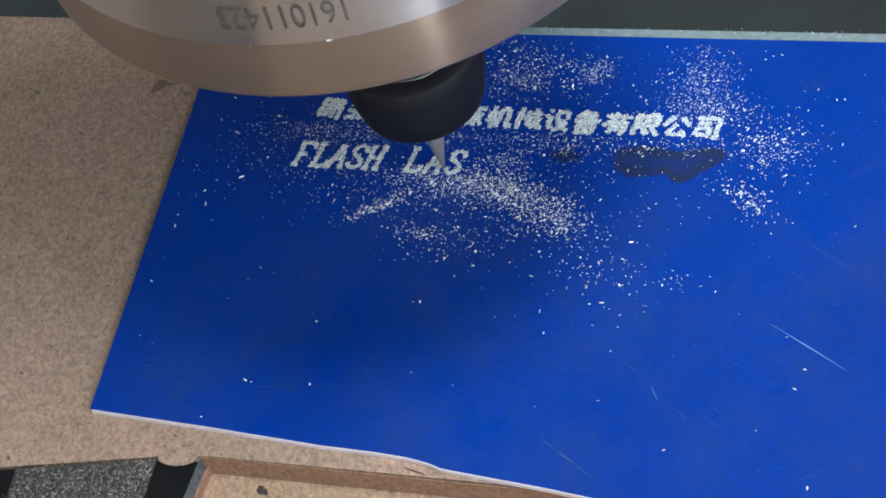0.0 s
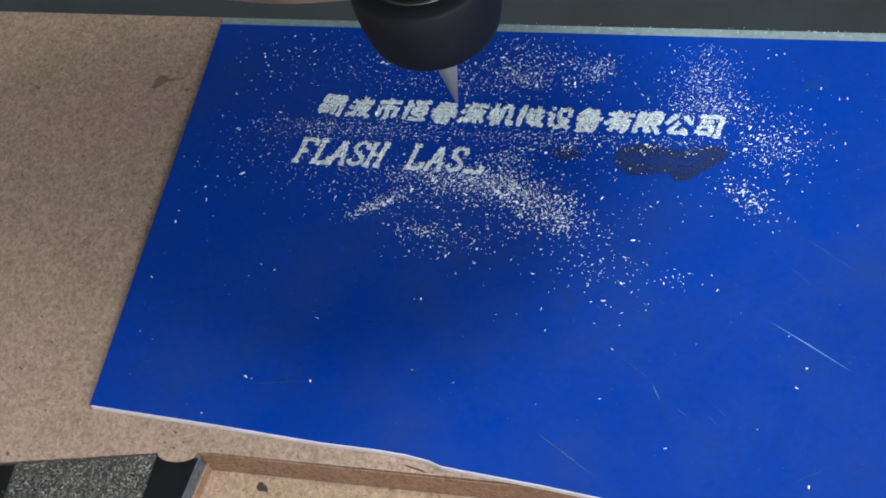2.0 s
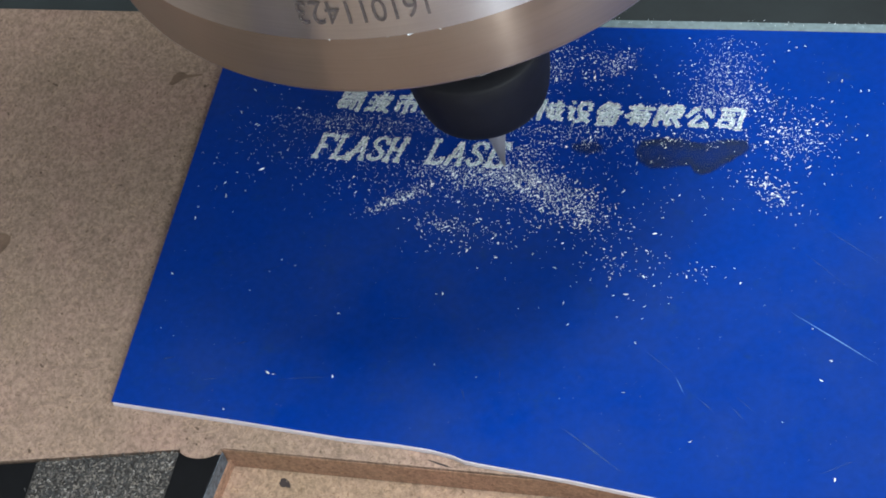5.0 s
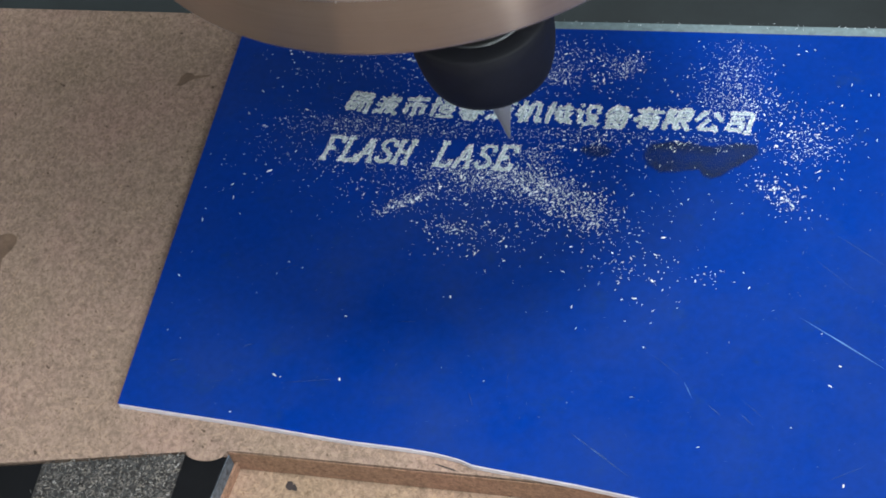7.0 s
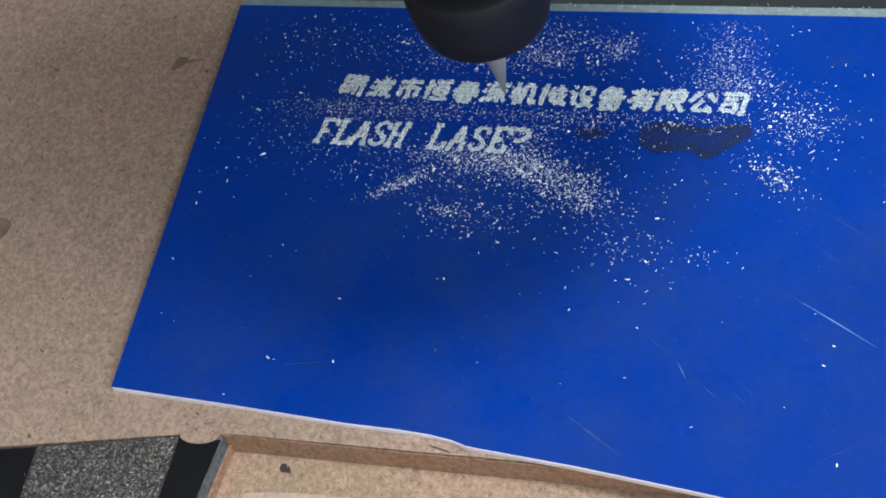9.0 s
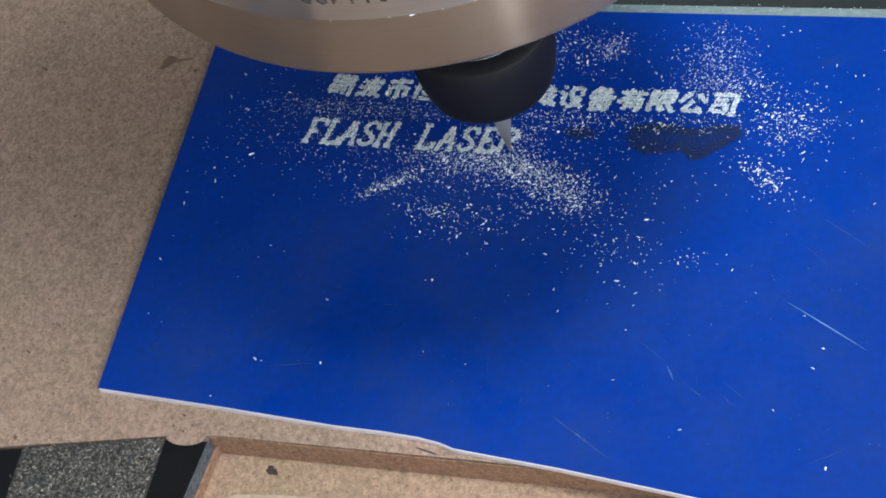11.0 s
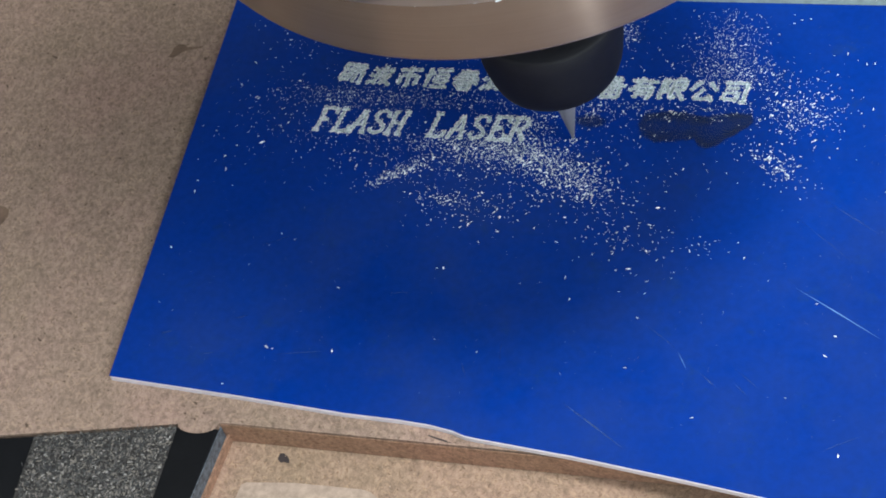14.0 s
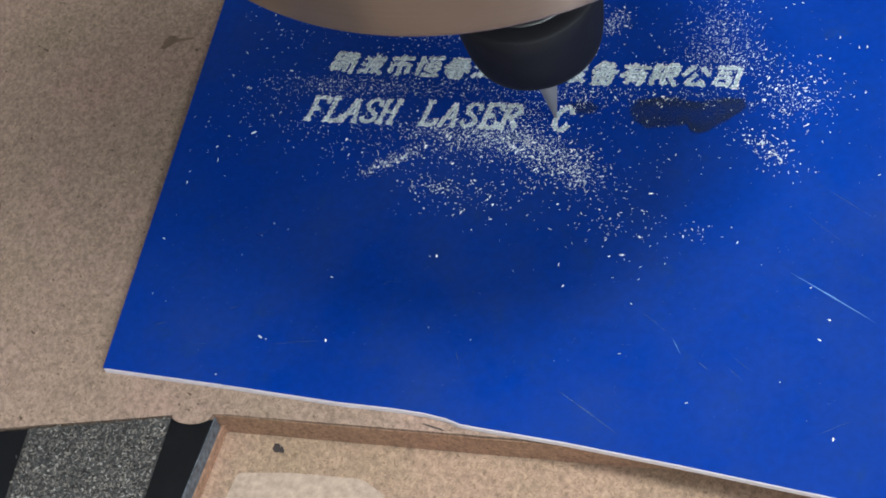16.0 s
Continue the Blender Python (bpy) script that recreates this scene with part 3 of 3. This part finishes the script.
# ---------------------------------------------------------------- swarf
CLUSTERS = []  # centre, spread, turn in degrees, count, size
CLUSTERS += [(-7.7, -7.2, 2.3, 0.7, 32, 150, 1.0), (-1.2, -10.7, 1.8, 0.9, 0, 60, 1.0), (13.4, -4.7, 5.2, 1.8, -28, 520, 1.0), (18.5, -7.0, 2.0, 1.4, -20, 90, 1.0), (4.5, -2.8, 4.0, 1.4, -12, 200, 0.9)]
CLUSTERS += [(-0.1, -2.3, 5.0, 1.3, -14, 260, 0.9), (8.0, -1.6, 4.0, 1.2, -10, 320, 0.8), (4.8, -12.2, 4.2, 1.8, 10, 80, 1.1), (-18.6, 6.0, 6.0, 1.2, 0, 330, 0.65), (-30.6, 2.6, 3.2, 1.6, 20, 20, 0.8)]
CLUSTERS += [(-25.4, 18.1, 5.5, 3.6, 0, 90, 0.9), (-10, 19, 7, 3.2, 0, 170, 0.85), (9.5, 20.5, 6.0, 2.6, -10, 330, 0.85), (18.7, 19.7, 1.5, 1.1, 30, 110, 0.8), (8.2, 17.1, 2.2, 0.8, -20, 90, 0.9), (0, 16, 8, 2.0, 0, 200, 0.8), (9, 2.4, 2.4, 1.3, 0, 130, 0.8)]
CLUSTERS += [(33.7, 18.9, 2.6, 3.6, 10, 360, 0.75), (35.5, 13.5, 4.0, 1.6, 0, 300, 0.75), (44.6, 7.2, 3.2, 2.6, -20, 240, 1.0), (42.8, -1.7, 2.8, 1.4, -35, 110, 1.05)]
CLUSTERS += [(30.2, 6.6, 6.2, 0.9, 0, 110, 0.9), (15.3, 6.2, 3.2, 1.4, 0, 110, 0.9), (-6, 6.2, 9, 1.0, 0, 200, 0.65), (24.7, -15.3, 4.2, 2.6, -20, 55, 1.0), (33.9, -16.4, 3.2, 1.0, 10, 18, 1.0)]
CLUSTERS += [(-33.0, -3.9, 3.6, 3.6, 0, 12, 0.9), (8, -2, 14, 6, -10, 160, 0.8), (10, 10, 25, 8, 0, 165, 0.8), (10, -12, 26, 8, 0, 22, 0.7), (20, -2, 7, 6, 0, 90, 0.9), (-15, -3, 7, 2.5, -8, 110, 0.8), (-22, 1.5, 6, 2.2, 0, 65, 0.7), (-6, -4, 6, 2, -15, 140, 0.8), (2, 6.5, 10, 1.0, 0, 150, 0.7)]
SINGLES = [(-34.2, 11.5), (-32.7, 14.2), (-35.1, 7.2), (-29.9, 10.9), (-31.3, -0.5), (-30.2, -7.2), (-29.3, -5.4), (-32.4, -4.0), (-33.6, -6.0), (-35.7, -2.3), (-38.6, -0.8),
           (-30.9, -11.1), (-36.3, -10.6), (-36.1, -12.6), (-35.9, -18.2), (-36.5, -22.3), (-21.4, -18.7), (-22.6, -20.8), (-19.2, -19.5), (-23.5, -10.1), (-28.4, 23.4), (50.0, 18.0)]
SINGLES += [(49.1, 14.1), (49.5, -5.4), (52.7, 16.3), (53.8, 16.4), (54.4, 8.4), (26.4, -5.4), (34.9, -6.6), (33.6, -2.5), (31.0, -3.6), (30.2, -15.0), (37.1, -15.0), (41.1, -17.3),
            (35.3, -17.4), (25.5, -16.0), (16.5, -16.9), (13.1, -14.9), (6.1, -17.8), (3.1, -15.5), (20.0, -16.5), (23.4, -13.5), (43.1, 23.8), (47.4, -4.1), (-1.6, -15.6)]
SINGLES += [(-24.5, -24.2), (-35.2, -31.4), (-33.0, -32.5), (-18.2, -37.0), (-17.3, -37.2), (-11.0, -26.8), (-9.2, -36.7), (3.9, -33.6), (1.5, -22.5), (2.4, -22.4), (-22.5, -43.2), (29.2, -27.8),
            (29.5, -24.0), (29.4, -22.1), (26.1, -24.0), (25.1, -20.7), (18.8, -22.5), (20.0, -25.8), (9.8, -35.0), (29.0, -35.4), (21.1, -37.1), (38.4, -41.7), (49.1, -37.7), (53.9, -28.2), (53.0, -31.2), (56.3, -45.1), (44.6, -20.6)]


def build_swarf():
    rng = random.Random(33)
    bm = bmesh.new()
    for cx, cy, sx, sy, turn, count, size in CLUSTERS:
        c, s = math.cos(radians(turn)), math.sin(radians(turn))
        for _ in range(int(count * 1.8)):
            u, v = rng.gauss(0, sx), rng.gauss(0, sy)
            x, y = cx + u * c - v * s, cy + u * s + v * c
            if not (-38 < x < 70 and -42 < y < 25.5):
                continue
            r = 0.09 * size * rng.lognormvariate(0, 0.45)
            lump(bm, x, y, r * 0.5 + rng.random() ** 3 * 0.12, min(r, 0.32), rng, 0.8)
    # a few lie on the bevelled back edge
    for _ in range(70):
        x = rng.uniform(-5, 60)
        lump(bm, x, 26.6 + (x + 40.9) * 0.0205 + rng.uniform(-0.5, 0.7), -0.09, rng.uniform(0.05, 0.13), rng, 0.7)
    for x, y in SINGLES:
        lump(bm, x, y, 0.08, 0.10 + 0.16 * rng.random() ** 2, rng, 0.6)
    ob = bm_object("swarf", bm, SWARF_AND_GLINT)
    tagged(ob, "white plastic chips scattered on the blue sheet", "swarf", kind="stuff")


build_swarf()


def build_fine_dust():
    rng = random.Random(77)
    bm = bmesh.new()
    for _ in range(900):
        x, y = rng.uniform(-38, 70), rng.uniform(-44, 25)
        if y > -45 - 0.09 * (x - 5):
            lump(bm, x, y, 0.02, rng.uniform(0.02, 0.055), rng, 0.5)
    tagged(bm_object("fine_dust", bm, DUST), "fine pale dust specks on the blue sheet", "dust", kind="stuff")


build_fine_dust()


def build_grit():
    rng = random.Random(44)
    for name, mat, count, size, label in (("dust_chips", GRIT_CHIP, 6500, 0.17, "grey and beige dust chips on the clamp pad"), ("pale_dust_chips", SWARF_DULL, 250, 0.075, "pale chips in the dust on the clamp pad")):
        bm = bmesh.new()
        n = 0
        while n < count:
            x, y = rng.uniform(-46.3, -27.0), rng.uniform(-72, -49)
            if y > -49.4 - (-27.0 - x) * 0.19 or x > -27.1 or x < -45.9 + (y + 52.8) * -0.05 + rng.random() * 0.6:
                if rng.random() > 0.012 or y > -49.3 - (-27.0 - x) * 0.19:
                    continue
            lump(bm, x, y, -1.44 + rng.random() * 0.1, size * rng.uniform(0.5, 1.7), rng, 0.6)
            n += 1
        for _ in range(count // 28):
            k = rng.random()
            lump(bm, -46 + 19 * k, -52.95 + 3.7 * k + rng.gauss(0, 0.22), -1.42, size * rng.uniform(0.4, 1.2), rng, 0.6)
        tagged(bm_object(name, bm, mat), label, "dust", kind="stuff").matrix_basis = SEAT
    bm = bmesh.new()
    for _ in range(60):
        x, y = rng.uniform(-75, -22), rng.uniform(-47, 24)
        if x < -40.5 - 0.0 * y or y < -45:
            lump(bm, x, y, -1.47, rng.uniform(0.05, 0.12), rng, 0.5)
    for _ in range(60):
        lump(bm, rng.uniform(-19, 20), rng.uniform(-60, -48.5), -5.45, rng.uniform(0.06, 0.16), rng, 0.5)
    # frayed fibres along the routed edge
    for _ in range(130):
        x = rng.uniform(-20, 30)
        lump(bm, x, -47.65 + rng.gauss(0, 0.12), -1.5 - rng.random() ** 2 * 0.5, rng.uniform(0.05, 0.15), rng, 0.6)
    tagged(bm_object("wood_crumbs", bm, PAPER), "pale wood crumbs on the mdf board", "crumbs", kind="stuff").matrix_basis = SEAT


build_grit()

# ---------------------------------------------------------------- spindle
spindle = empty("spindle", label="polished steel router spindle with black collet nut, engraving", category="spindle")
part("band", lathe([(0, 58.3), (34, 58.2), (37.4, 58.0), (38.1, 58.3), (38.4, 58.9), (38.4, 67.0)], 192), STEEL_BAND_REFLECTION, spindle, "turned steel end band, the board's brown reflection in its colour", True)
housing = part("housing", lathe([(38.4, 67.0), (38.75, 67.0), (38.9, 67.2), (38.9, 270), (0, 270)], 192), STEEL, spindle, "polished steel housing", True)
part("nose", lathe([(6.3, 25.0), (6.3, 58.25)], 72), NOSE, spindle, "bright steel nose", True)
collet_nut = part("collet_nut", lathe([(0, 15.4), (2.6, 15.4), (3.0, 14.8), (7.2, 14.7), (7.9, 14.9), (8.35, 15.4), (8.75, 16.6), (9.05, 18.0), (9.3, 19.6), (9.45, 21.2), (9.52, 22.8), (9.55, 25.2), (9.2, 25.7), (7.0, 25.75)], 96), BLACK_NUT, spindle, "black collet nut", True)
part("nut_rim", lathe([(7.0, 25.75), (6.9, 26.0), (6.4, 26.0)], 96), RIM, collet_nut, "worn bright rim of the nut", True)
part("bit", lathe([(0, 0), (0.12, 0.02), (1.55, 8.6), (1.6, 9.3), (1.6, 20)], 40), CARBIDE, spindle, "pointed carbide engraving bit", True)


def build_marking():
    """Serial digits round the housing, upside down."""
    curve = bpy.data.curves.new("marking", "FONT")
    curve.body, curve.size, curve.align_x, curve.align_y = "161011423", 1.0, "CENTER", "CENTER"
    tmp = new("marking_text", curve)
    bpy.context.view_layer.update()
    mesh = bpy.data.meshes.new_from_object(tmp.evaluated_get(bpy.context.evaluated_depsgraph_get()))
    bpy.data.objects.remove(tmp)
    bm = bmesh.new()
    bm.from_mesh(mesh)
    bpy.data.meshes.remove(mesh)
    bmesh.ops.subdivide_edges(bm, edges=[e for e in bm.edges if e.calc_length() > 0.25], cuts=2)
    bmesh.ops.triangulate(bm, faces=bm.faces[:])
    xs = [v.co.x for v in bm.verts]
    ys = [v.co.y for v in bm.verts]
    wide, tall = max(xs) - min(xs), max(ys) - min(ys)
    for v in bm.verts:
        a = radians(MARK_ANGLE - v.co.x / wide * MARK_SPAN)
        z = MARK_Z - v.co.y / tall * MARK_TALL
        v.co = Vector((38.97 * math.cos(a), 38.97 * math.sin(a), z)) * MM
    part("marking", bm, STAMP, housing, "faded stamped serial digits")


def build_nick_glints():
    rng = random.Random(8)
    bm = bmesh.new()
    # white lumps take the place of highlights on nicks in the steel edge
    for a, size in ((-75.5, 0.35), (-71.0, 0.22), (-79.0, 0.16), (-88.0, 0.15), (-66.0, 0.14)):
        lump(bm, 38.75 * math.cos(radians(a)), 38.75 * math.sin(radians(a)), 67.0, size, rng)
    part("nick_glint", bm, SWARF_AND_GLINT, housing, "white lumps standing in for glints on the nicked housing edge")


build_nick_glints()
MARK_ANGLE, MARK_SPAN, MARK_Z, MARK_TALL = -81.3, 20.0, 71.3, 3.3
build_marking()

SPINDLE_PATH = [
    (0.00, pose(0.00041, 0.00044, 0.00000)),
    (0.10, pose(-0.00002, 0.00075, 0.00000)),
    (0.20, pose(-0.00029, 0.00073, 0.00201)),
    (0.30, pose(0.00045, 0.00070, 0.00658)),
    (0.40, pose(0.00020, 0.00068, 0.01060)),
    (0.50, pose(0.00190, 0.00066, 0.01010)),
    (0.60, pose(0.00236, 0.00064, 0.00863)),
    (0.70, pose(0.00185, 0.00062, 0.00674)),
    (0.80, pose(0.00258, 0.00059, 0.00588)),
    (0.90, pose(0.00281, 0.00057, 0.00486)),
    (1.00, pose(0.00279, 0.00055, 0.00297)),
    (1.10, pose(0.00284, 0.00053, 0.00162)),
    (1.20, pose(0.00276, 0.00050, 0.00000)),
    (1.30, pose(0.00282, 0.00047, 0.00000)),
    (1.40, pose(0.00444, 0.00075, 0.00000)),
    (1.50, pose(0.00503, 0.00055, 0.00000)),
    (1.60, pose(0.00576, 0.00053, 0.00277)),
    (1.70, pose(0.00541, 0.00051, 0.00576)),
    (1.80, pose(0.00558, 0.00048, 0.00980)),
    (1.90, pose(0.00584, 0.00046, 0.01171)),
    (2.00, pose(0.00461, 0.00044, 0.01360)),
    (2.10, pose(0.00548, 0.00042, 0.01323)),
    (2.20, pose(0.00541, 0.00039, 0.01164)),
    (2.30, pose(0.00498, 0.00037, 0.01105)),
    (2.40, pose(0.00509, 0.00035, 0.00831)),
    (2.50, pose(0.00494, 0.00033, 0.00668)),
    (2.60, pose(0.00440, 0.00030, 0.00427)),
    (2.70, pose(0.00476, 0.00028, 0.00370)),
    (2.80, pose(0.00459, 0.00026, 0.00201)),
    (2.90, pose(0.00363, 0.00023, 0.00000)),
    (3.00, pose(0.00316, 0.00033, 0.00164)),
    (3.10, pose(0.00323, 0.00043, 0.00430)),
    (3.20, pose(0.00274, 0.00052, 0.00770)),
    (3.30, pose(0.00273, 0.00062, 0.01028)),
    (3.40, pose(0.00397, 0.00072, 0.01107)),
    (3.50, pose(0.00403, 0.00081, 0.01030)),
    (3.60, pose(0.00419, 0.00091, 0.00861)),
    (3.70, pose(0.00421, 0.00101, 0.00702)),
    (4.20, pose(0.00440, 0.00050, 0.00000)),
    (4.50, pose(0.00370, -0.00020, 0.00000)),
    (4.90, pose(0.00590, -0.00030, 0.00000)),
    (5.20, pose(0.00620, 0.00060, 0.00000)),
    (5.50, pose(0.00520, 0.00180, 0.00800)),
    (5.80, pose(0.00450, 0.00303, 0.01044)),
    (5.90, pose(0.00336, 0.00313, 0.01154)),
    (6.00, pose(0.00304, 0.00322, 0.00891)),
    (6.10, pose(0.00287, 0.00332, 0.00934)),
    (6.20, pose(0.00353, 0.00342, 0.00691)),
    (6.30, pose(0.00317, 0.00351, 0.00498)),
    (6.40, pose(0.00324, 0.00361, 0.00270)),
    (6.50, pose(0.00302, 0.00371, 0.00158)),
    (6.60, pose(0.00277, 0.00380, 0.00000)),
    (6.70, pose(0.00395, 0.00347, 0.00000)),
    (6.80, pose(0.00471, 0.00435, 0.00000)),
    (6.90, pose(0.00494, 0.00427, 0.00000)),
    (7.00, pose(0.00489, 0.00423, 0.00126)),
    (7.10, pose(0.00487, 0.00419, 0.00544)),
    (7.20, pose(0.00408, 0.00415, 0.00959)),
    (7.40, pose(0.00575, 0.00407, 0.00880)),
    (7.50, pose(0.00590, 0.00403, 0.00755)),
    (7.60, pose(0.00570, 0.00399, 0.00470)),
    (7.80, pose(0.00474, 0.00391, 0.00062)),
    (8.00, pose(0.00605, 0.00330, 0.00000)),
    (8.20, pose(0.00811, 0.00294, 0.00000)),
    (8.40, pose(0.00661, 0.00292, 0.00000)),
    (8.50, pose(0.00599, 0.00284, 0.00249)),
    (8.70, pose(0.00596, 0.00268, 0.01121)),
    (8.80, pose(0.00630, 0.00260, 0.01118)),
    (9.00, pose(0.00690, 0.00245, 0.00885)),
    (9.10, pose(0.00659, 0.00237, 0.00843)),
    (9.40, pose(0.00660, 0.00370, 0.00000)),
    (9.70, pose(0.00820, 0.00360, 0.00000)),
    (9.90, pose(0.00740, 0.00210, 0.00000)),
    (10.15, pose(0.00720, 0.00210, 0.01300)),
    (10.50, pose(0.00700, 0.00200, 0.00600)),
    (10.70, pose(0.00690, 0.00190, 0.00000)),
    (11.10, pose(0.00830, -0.00020, 0.00000)),
    (11.30, pose(0.00760, 0.00064, 0.00495)),
    (11.50, pose(0.00820, 0.00048, 0.00985)),
    (11.70, pose(0.00472, 0.00033, 0.00761)),
    (11.90, pose(0.00505, 0.00017, 0.00503)),
    (12.10, pose(0.00585, 0.00001, 0.00323)),
    (12.30, pose(0.00577, -0.00014, 0.00000)),
    (12.50, pose(0.00649, -0.00008, 0.00263)),
    (12.70, pose(0.00710, -0.00001, 0.01039)),
    (12.90, pose(0.01530, 0.00005, 0.01220)),
    (13.00, pose(0.01565, 0.00009, 0.01095)),
    (13.10, pose(0.01530, 0.00012, 0.00890)),
    (13.20, pose(0.01505, 0.00015, 0.00780)),
    (13.30, pose(0.01570, 0.00018, 0.00553)),
    (13.40, pose(0.01564, 0.00022, 0.00366)),
    (13.50, pose(0.01556, 0.00025, 0.00259)),
    (13.70, pose(0.01575, 0.00032, 0.00000)),
    (13.80, pose(0.01555, 0.00035, 0.00000)),
    (13.90, pose(0.01561, 0.00019, 0.00000)),
    (14.00, pose(0.01532, 0.00060, 0.00000)),
    (14.10, pose(0.01473, 0.00008, 0.00000)),
    (14.20, pose(0.01440, -0.00012, 0.00000)),
    (14.30, pose(0.01424, -0.00001, 0.00000)),
    (14.50, pose(0.01385, 0.00209, 0.00000)),
    (14.70, pose(0.01441, 0.00237, 0.00000)),
    (14.90, pose(0.01581, 0.00240, 0.00000)),
    (15.00, pose(0.01502, 0.00318, 0.00000)),
    (15.20, pose(0.01473, 0.00298, 0.00000)),
    (15.40, pose(0.01467, 0.00279, 0.00000)),
    (15.50, pose(0.01390, 0.00325, 0.00000)),
    (15.70, pose(0.01421, 0.00184, 0.00000)),
    (15.80, pose(0.01407, 0.00102, 0.00000)),
    (16.00, pose(0.01371, 0.00177, 0.00000)),
]


def motions():
    walk(spindle, SPINDLE_PATH)
    # each stroke lies under the face until the bit has cut it
    for ob, t in FRESH:
        walk(ob, [(0, pose(0, 0, -0.0007)), (t - 0.1, pose(0, 0, -0.0007)), (t + 0.1, pose(0, 0, 0)), (16, pose(0, 0, 0))])


motions()
